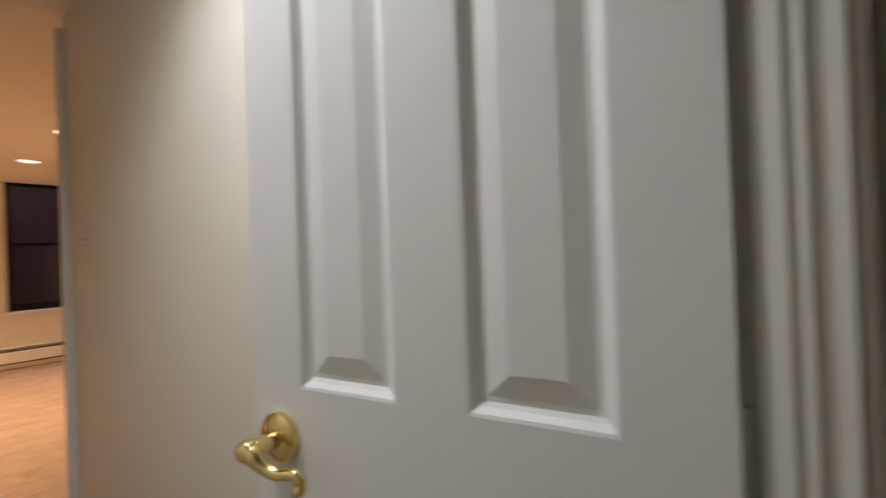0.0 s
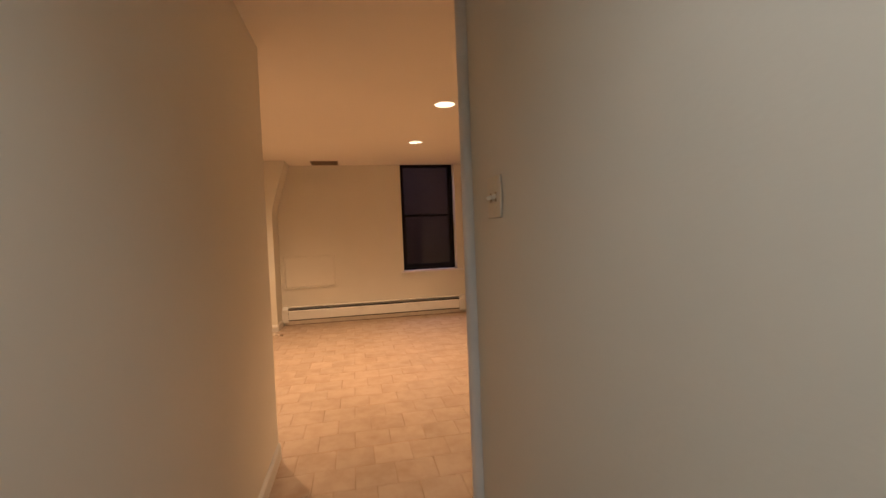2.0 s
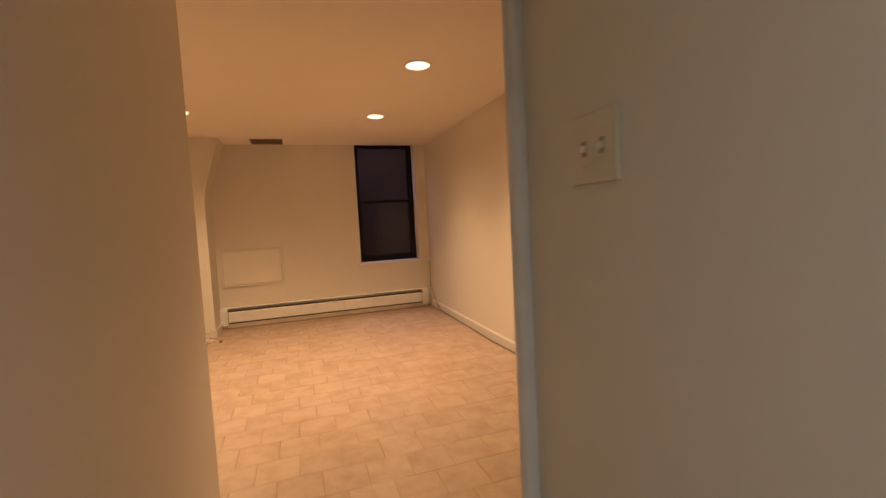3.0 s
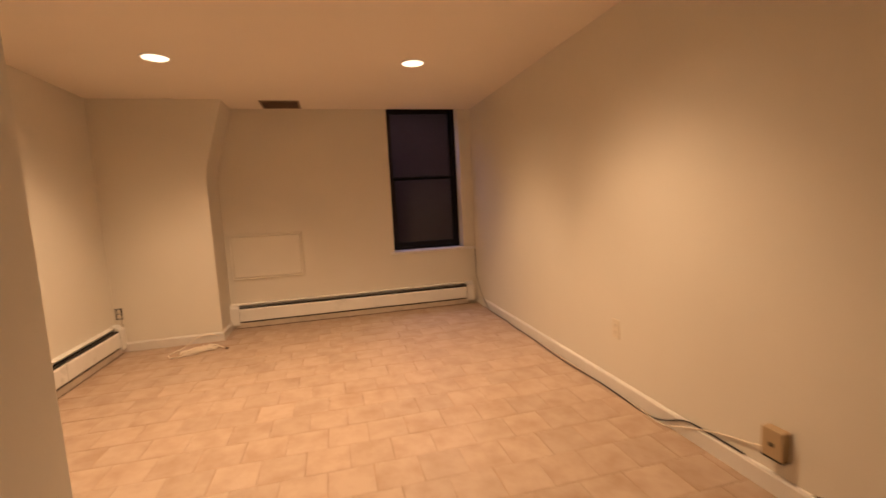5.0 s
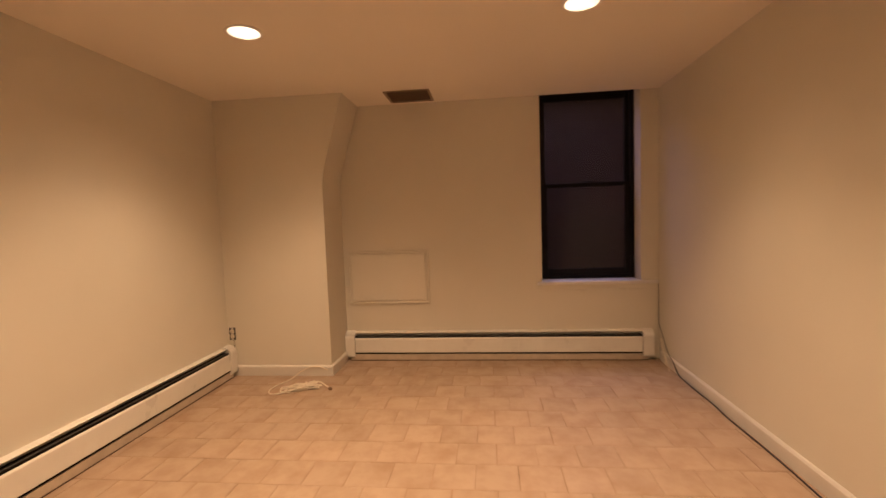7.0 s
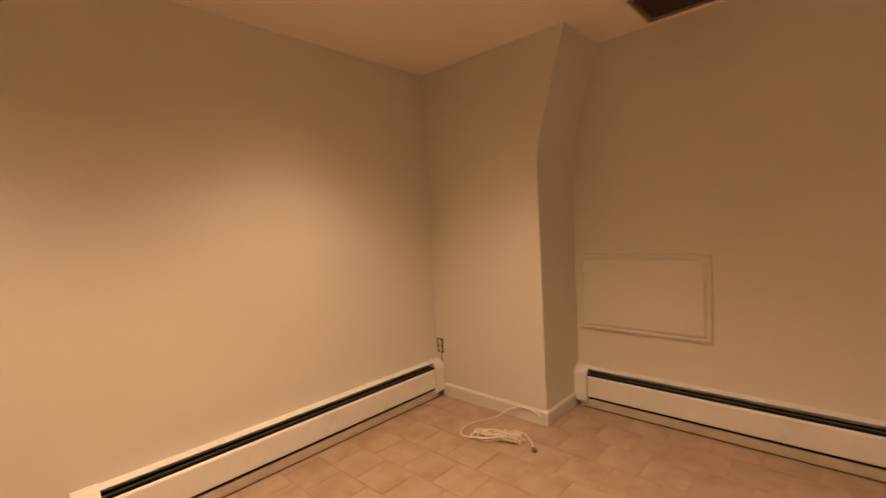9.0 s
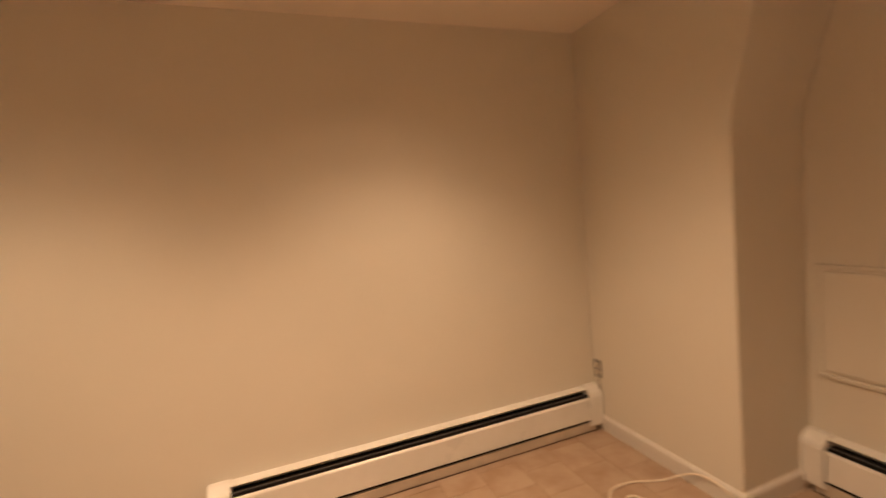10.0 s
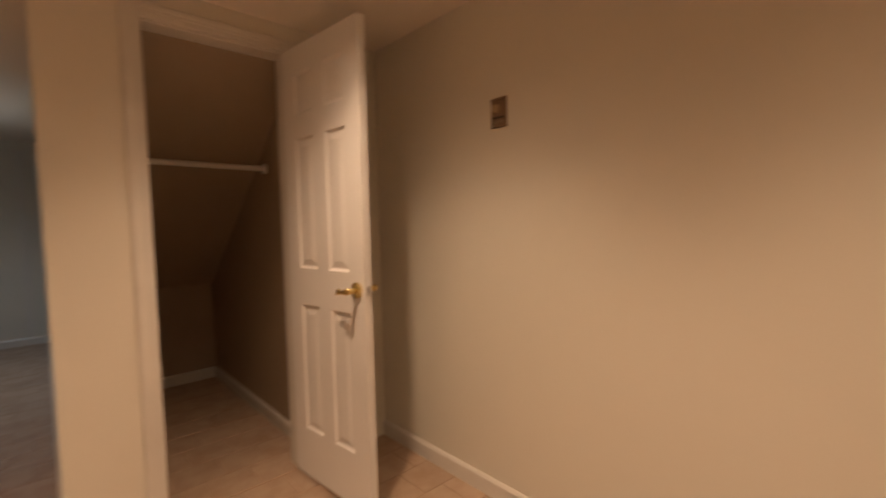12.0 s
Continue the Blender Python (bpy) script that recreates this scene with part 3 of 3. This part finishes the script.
# ---- baseboard heaters ----
def heater(label, length, at):
    """A hydronic baseboard heater along local x from 0 to length, its back at y = 0 and its front toward -y."""
    ob = thing("baseboard_heater", label, "baseboard heater", "baseboard heaters", at)
    cap = 0.085
    # back plate with a top lip that curls forward
    pts = [(0, 0.02), (-0.004, 0.02), (-0.004, 0.230), (-0.036, 0.236), (-0.039, 0.240), (-0.032, 0.244), (0, 0.250)]
    part("back_plate", extrude_profile(pts, "x", cap * 0.5, length - cap * 0.5), M_HEAT, ob)
    pts = [(-0.066, 0.076), (-0.061, 0.072), (-0.058, 0.076), (-0.058, 0.190), (-0.048, 0.204), (-0.050, 0.207), (-0.063, 0.196), (-0.066, 0.190)]
    part("front_panel", extrude_profile(pts, "x", cap + 0.004, length - cap - 0.004), M_HEAT, ob, "cream enamelled front panel")
    pts = [(-0.0465, 0.2125), (-0.0445, 0.2165), (-0.0430, 0.2160), (-0.0450, 0.2120)]
    part("damper", extrude_profile(pts, "x", cap, length - cap), M_DAMPER, ob, "thin metal damper blade in the dark top slot")
    # Plain black block paints the shade of the top slot and lower gap.
    bm = slab(cap * 0.7, length - cap * 0.7, -0.057, -0.0045, 0.060, 0.212)
    part("fin_element", bm, M_GAP_SHADE, ob, "near-black block standing for the shade inside the heater")
    pts = [(-0.006, 0.006), (-0.055, 0.006), (-0.057, 0.010), (-0.057, 0.056), (-0.006, 0.062)]
    part("base_strip", extrude_profile(pts, "x", cap * 0.5, length - cap * 0.5), M_KICK, ob, "dusty base strip under the panel")
    # Thin dark brown strip where the heater meets the floor.
    part("floor_seal", slab(cap * 0.5, length - cap * 0.5, -0.059, -0.006, 0, 0.0062, bevel=0.002), M_SEAM, ob, "thin dark brown strip along the floor")
    for x0, x1 in ((0, cap), (length - cap, length)):
        pts = [(0, 0.034), (-0.062, 0.034), (-0.074, 0.042), (-0.074, 0.207), (-0.067, 0.224), (-0.038, 0.247), (-0.026, 0.254), (0, 0.257)]
        bm = extrude_profile(pts, "x", x0, x1)
        bmesh.ops.bevel(bm, geom=[e for e in bm.edges if e.calc_length() > cap * 0.9], offset=0.003, segments=2, affect="EDGES")
        part("end_cap", bm, M_HEAT, ob, "cream metal end cap")
    x = length * 0.56
    part("splice_cover", slab(x, x + 0.05, -0.0685, -0.060, 0.085, 0.196, bevel=0.002), M_HEAT, ob)
    return ob


heater("cream baseboard heater under the window wall's access panel", 2.595, pose(-2.632, 0, 0))
heater("cream baseboard heater along the wall with the bare backplate", 1.985, pose(WEST, -2.41, 0, 0, 0, 90))


# ---- access panel and ceiling vent ----
ob = thing("access_panel", "painted-over access panel with a routed border on the wall", "access panel")
part("backing", slab(-2.588, -1.884, -0.003, 0, 0.496, 0.952), M_WALL, ob)
bm = bmesh.new()
rings = []
for inset, depth in ((0, 0.004), (0.0, 0.014), (0.003, 0.017), (0.013, 0.017), (0.016, 0.009), (0.026, 0.009), (0.029, 0.018), (0.036, 0.020)):
    x0, x1, z0, z1 = -2.592 + inset, -1.880 - inset, 0.492 + inset, 0.956 - inset
    rings.append([bm.verts.new((x, -depth, z)) for x, z in ((x0, z0), (x1, z0), (x1, z1), (x0, z1))])
for r1, r2 in zip(rings, rings[1:]):
    for i in range(4):
        bm.faces.new((r1[i], r1[(i + 1) % 4], r2[(i + 1) % 4], r2[i]))
bm.faces.new(rings[-1])
part("cover", bm, M_WALL, ob, "raised cover with a bevelled border")

ob = thing("ceiling_vent", "brown slatted air grille flush in the ceiling", "ceiling vent")
vx0, vx1, vy0, vy1 = VENT
bm = bmesh.new()
w = 0.018
for a in ((vx0 - w, vx1 + w, vy0 - w, vy0), (vx0 - w, vx1 + w, vy1, vy1 + w), (vx0 - w, vx0, vy0, vy1), (vx1, vx1 + w, vy0, vy1)):
    box(bm, *a, CEIL - 0.006, CEIL - 0.0005, 0.0015, 1)
part("frame", bm, M_GRILLE, ob)
part("duct", slab(vx0, vx1, vy0, vy1, CEIL + 0.03, CEIL + 0.18), M_VOID, ob)
n_slat = 15
for k in range(n_slat):
    y = vy0 + (k + 0.5) * (vy1 - vy0) / n_slat
    bm = slab(vx0, vx1, -0.0115, 0.0115, -0.0008, 0.0008)
    bmesh.ops.transform(bm, matrix=pose(0, y, CEIL + 0.004, 38), verts=bm.verts)
    part("slat", bm, M_GRILLE, ob)


# ---- recessed downlights ----
def downlight(x, y, bulb, label, height=0.078):
    ob = thing("downlight", label, "downlight", "recessed downlights", pose(x, y, CEIL))
    bm = bmesh.new()
    prof = [(0.078, 0.0), (0.092, -0.0005), (0.094, -0.003), (0.090, -0.006), (0.080, -0.006), (0.0765, -0.003), (0.0765, 0.004)]
    seg = 40
    rings = [[bm.verts.new((r * math.cos(k * math.tau / seg), r * math.sin(k * math.tau / seg), z)) for k in range(seg)] for r, z in prof]
    for r1, r2 in zip(rings, rings[1:]):
        for k in range(seg):
            bm.faces.new((r1[k], r1[(k + 1) % seg], r2[(k + 1) % seg], r2[k]))
    part("trim_ring", bm, M_REFL, ob, "white trim ring", True)
    bm = bmesh.new()
    prof = [(0.0764, 0.002), (0.074, 0.03), (0.066, 0.07), (0.052, 0.10), (0.0005, 0.104)]
    rings = [[bm.verts.new((r * math.cos(k * math.tau / seg), r * math.sin(k * math.tau / seg), z)) for k in range(seg)] for r, z in prof]
    for r1, r2 in zip(rings, rings[1:]):
        for k in range(seg):
            bm.faces.new((r1[k], r1[(k + 1) % seg], r2[(k + 1) % seg], r2[k]))
    part("reflector", bm, M_REFL, ob, "white stepped reflector cone", True)
    bm = bmesh.new()
    bmesh.ops.create_uvsphere(bm, u_segments=24, v_segments=12, radius=0.046, matrix=Matrix.Translation((0, 0, height)) @ Matrix.Diagonal((1, 1, 0.55, 1)))
    part("bulb", bm, bulb, ob, "glowing reflector bulb", True)
    return ob


for lx, ly in ROOM_LAMPS:
    downlight(lx, ly, M_BULB, "lit recessed downlight with a white trim ring in the ceiling", 0.094 if (lx, ly) == DEEP_LAMP else 0.078)
downlight(*HALL_LAMP, M_BULB_COOL, "lit recessed downlight in the hall ceiling")


# ---- electrical fittings ----
def on_wall(x, y, z, facing):
    """A pose whose local -y faces into the room; facing: degrees about z."""
    return pose(x, y, z, 0, 0, facing)


ob = thing("light_switch", "ivory double toggle switch plate on the hall wall", "light switch", at=on_wall(hall_face(-5.184), -5.184, 1.277, -91))
part("plate", slab(-0.058, 0.058, -0.006, 0, -0.058, 0.058, bevel=0.004, segments=3), M_PLATE, ob)
for x in (-0.023, 0.023):
    part("collar", slab(x - 0.006, x + 0.006, -0.0072, -0.005, -0.013, 0.013), M_BOX, ob)
    bm = slab(x - 0.0045, x + 0.0045, -0.020, -0.004, -0.004, 0.007, bevel=0.002)
    bmesh.ops.rotate(bm, cent=(x, -0.006, 0), matrix=Matrix.Rotation(radians(18), 3, "X"), verts=bm.verts)
    part("toggle", bm, M_PLATE, ob, "ivory toggle")
    for z in (-0.030, 0.030):
        bm = bmesh.new()
        disc(bm, (x, -0.0065, z), (0, 1, 0), 0.003, 0.002, 12)
        part("screw", bm, M_PLATE, ob)


def receptacle(parent, material, recess=0.0):
    for z in (-0.020, 0.020):
        f = part("socket_face", slab(-0.0165, 0.0165, -0.0068 + recess, -0.003 + recess, z - 0.014, z + 0.014, bevel=0.0015), material, parent)
        for x in (-0.0065, 0.0065):
            part("slot", slab(x - 0.0012, x + 0.0012, -0.0073 + recess, -0.0060 + recess, z - 0.002, z + 0.007), M_BROWN, f)
        bm = bmesh.new()
        disc(bm, (0, -0.0068 + recess, z - 0.008), (0, 1, 0), 0.0025, 0.0012, 12)
        part("ground_hole", bm, M_BROWN, f)


ob = thing("outlet", "ivory duplex outlet with its cover plate on the long wall", "outlet", at=on_wall(EAST, -2.60, 0.388, -90))
part("plate", slab(-0.035, 0.035, -0.006, 0, -0.057, 0.057, bevel=0.004, segments=3), M_PLATE, ob)
receptacle(ob, M_PLATE)
ob = thing("bare_outlet", "duplex outlet with no cover plate above the heater's end", "outlet", at=on_wall(-3.448, -0.42, 0.345, 0))
part("wall_box", slab(-0.026, 0.026, -0.003, 0, -0.050, 0.050), M_DARK, ob, "dark open wall box")
part("yoke", slab(-0.011, 0.011, -0.0045, -0.003, -0.048, 0.048), M_STEEL, ob, "bare metal yoke")
receptacle(ob, M_PLATE, 0.0)
bm = bmesh.new()
tube(bm, [(0.012, -0.006, -0.05), (0.016, -0.008, -0.09), (0.014, -0.006, -0.15), (0.016, -0.009, -0.19)], 0.0022, 8)
part("wire", bm, M_BROWN, ob, "thin loose wire", True)

ob = thing("thermostat_backplate", "bare brown thermostat backplate on a cream wall", "thermostat", at=on_wall(WEST, -2.969, 1.686, 90))
part("plate", slab(-0.041, 0.041, -0.008, 0, -0.062, 0.062, bevel=0.004), M_BROWN, ob)
part("wall_mark", slab(-0.046, 0.046, -0.0015, 0, -0.072, 0.066, bevel=0.0005), M_PLATE, ob, "pale unpainted patch behind the plate")
bm = bmesh.new()
disc(bm, (-0.008, -0.012, 0.016), (0, 1, 0), 0.017, 0.010, 24)
part("dial", bm, M_BOX, ob, "round dusty coil", True)
part("strip", slab(-0.032, 0.032, -0.013, -0.008, -0.024, -0.019, bevel=0.001), M_DARK, ob)
part("strip", slab(-0.032, 0.032, -0.012, -0.008, -0.046, -0.034, bevel=0.002), M_GRILLE, ob, "reddish terminal strip")
part("rim", slab(-0.038, 0.038, -0.014, -0.008, 0.047, 0.056, bevel=0.002), M_BROWN, ob)

ob = thing("wall_jack_box", "tan surface-mounted jack box above the baseboard", "jack box", at=on_wall(EAST, -3.58, 0.217, -90))
part("body", slab(-0.042, 0.042, -0.042, 0, -0.055, 0.058, bevel=0.004, segments=3), M_BOX, ob)
part("jack", slab(-0.008, 0.008, -0.0445, -0.041, -0.010, 0.006, bevel=0.001), M_DARK, ob, "dark jack")
# Thin dark strip along the bottom of the box.
part("gasket", slab(-0.040, 0.040, -0.040, -0.001, -0.062, -0.055), M_DARK, ob)
ob = thing("plug_adapter", "small dark adapter lying on the baseboard's top", "adapter", at=pose(EAST - 0.0075, -3.78, 0.085))
part("body", slab(-0.007, 0.006, -0.05, 0.05, 0, 0.014, bevel=0.003), M_DARK, ob)
part("plug", slab(-0.005, 0.005, 0.05, 0.065, 0.003, 0.010, bevel=0.002), M_BROWN, ob)

# ---- cables ----
random.seed(4)
pts = [(-0.006, -0.006, 0.62), (-0.005, -0.006, 0.52), (-0.006, -0.007, 0.40), (-0.005, -0.012, 0.30), (-0.006, -0.07, 0.235), (-0.006, -0.15, 0.15), (-0.010, -0.23, 0.089),
       (-0.019, -0.30, 0.085), (-0.022, -0.36, 0.05), (-0.02, -0.43, 0.006)]
y = -0.55
while y > -2.95:
    pts.append((-0.022 - 0.012 * random.random() - 0.02 * math.exp(-((y + 1.9) / 0.3) ** 2), y, 0.005))
    y -= 0.17 + 0.06 * random.random()
pts += [(-0.022, -3.02, 0.03), (-0.018, -3.14, 0.086), (-0.009, -3.24, 0.0895), (-0.007, -3.34, 0.0895), (-0.007, -3.44, 0.0895)]
pts = [(x + EAST, yy, z) for x, yy, z in pts]
bm = tube(bmesh.new(), pts, [0.0022] * 7 + [0.0042] * (len(pts) - 7), 8, 4)
tagged(new("phone_cable", mesh_of("phone_cable", bm, M_CABLE, True)), "black cable down the corner and along the baseboard", "cable")
pts = [(-0.006, -0.12, 0.20), (-0.016, -0.17, 0.16), (-0.020, -0.22, 0.10), (-0.022, -0.28, 0.05), (-0.026, -0.34, 0.006)]
bm = tube(bmesh.new(), pts, 0.003, 8, 4)
tagged(new("white_wire", mesh_of("white_wire", bm, M_CORD, True)), "short pale wire hanging down in the corner", "wire")

pts = [(-0.024, -2.72, 0.005), (-0.034, -2.90, 0.005), (-0.030, -3.02, 0.006), (-0.021, -3.12, 0.045), (-0.012, -3.24, 0.090), (-0.006, -3.36, 0.125), (-0.008, -3.46, 0.150), (-0.014, -3.545, 0.18)]
bm = tube(bmesh.new(), [(x + EAST, yy, z) for x, yy, z in pts], 0.0032, 8, 4)
tagged(new("jack_cord", mesh_of("jack_cord", bm, M_CORD, True)), "thin cream cord looping over the baseboard to the jack box", "cord")

cord = thing("extension_cord", "white extension cord coiled and tied on the tile floor", "extension cord")
random.seed(11)
bm = bmesh.new()
loops = []
for k in range(7):
    a = 0.085 + 0.055 * random.random()
    b = 0.022 + 0.045 * random.random()
    turn = radians(22 + random.uniform(-16, 16))
    cx, cy = -2.755 + random.uniform(-0.03, 0.015), -0.715 + random.uniform(-0.018, 0.018)
    lift = 0.005 + 0.005 * k
    for s in range(8):
        t = s * math.tau / 8 + 0.3 * k
        # the loops draw together where the tie holds them
        u = a * math.cos(t)
        pinch = 0.30 + 0.70 * min(1.0, abs(u - 0.035) / 0.07)
        v = b * math.sin(t) * pinch
        c, d = math.cos(turn), math.sin(turn)
        loops.append((cx + u * c - v * d, cy + u * d + v * c, lift + 0.012 * random.random()))
start = [(-2.66, -0.437, 0.050), (-2.72, -0.440, 0.075), (-2.80, -0.446, 0.075), (-2.87, -0.465, 0.045), (-2.93, -0.53, 0.006), (-2.985, -0.66, 0.005), (-2.98, -0.77, 0.005), (-2.90, -0.805, 0.005)]
finish = [(-2.66, -0.63, 0.03), (-2.60, -0.65, 0.012), (-2.55, -0.70, 0.006)]
tube(bm, start + loops + finish, 0.0042, 7, 5)
part("cable", bm, M_CORD, cord, "", True)
bm = tube(bmesh.new(), [(-2.708, -0.728, 0.004), (-2.714, -0.722, 0.042), (-2.724, -0.70, 0.050), (-2.732, -0.680, 0.040), (-2.734, -0.672, 0.004)], 0.007, 8, 4)
part("tie", bm, M_CORD, cord, "", True)
bm = slab(-0.014, 0.014, -0.011, 0.011, 0, 0.018, bevel=0.004)
bmesh.ops.transform(bm, matrix=pose(-2.54, -0.712, 0.0, 0, 0, -40), verts=bm.verts)
part("plug", bm, M_BROWN, cord, "dark plug end", True)


# ---- the tiles themselves ----
def tiles():
    whole = bmesh.new()
    tile_shape(whole, 0, PITCH, 0, PITCH)
    shared = mesh_of("tile", whole, M_TILE)
    rest = bmesh.new()
    rng = random.Random(7)
    for (x0, x1, y0, y1), full in tile_rows():
        lift = rng.uniform(-0.0007, 0.0007)
        if full and -2.75 < x0 < -0.35 and -4.75 < y0 < -0.55:
            ob = new("tile", shared)
            ob.parent = floor_ob
            ob.location = (x0 + rng.uniform(-0.0012, 0.0012), y0 + rng.uniform(-0.0012, 0.0012), lift)
            ob.rotation_euler = (rng.uniform(-0.002, 0.002), rng.uniform(-0.002, 0.002), rng.uniform(-0.009, 0.009))
        else:
            tile_shape(rest, x0, x1, y0, y1, lift)
    part("tile_field", rest, M_TILE2, floor_ob)
    tagged(floor_ob.children[-1], kind="stuff")


tiles()
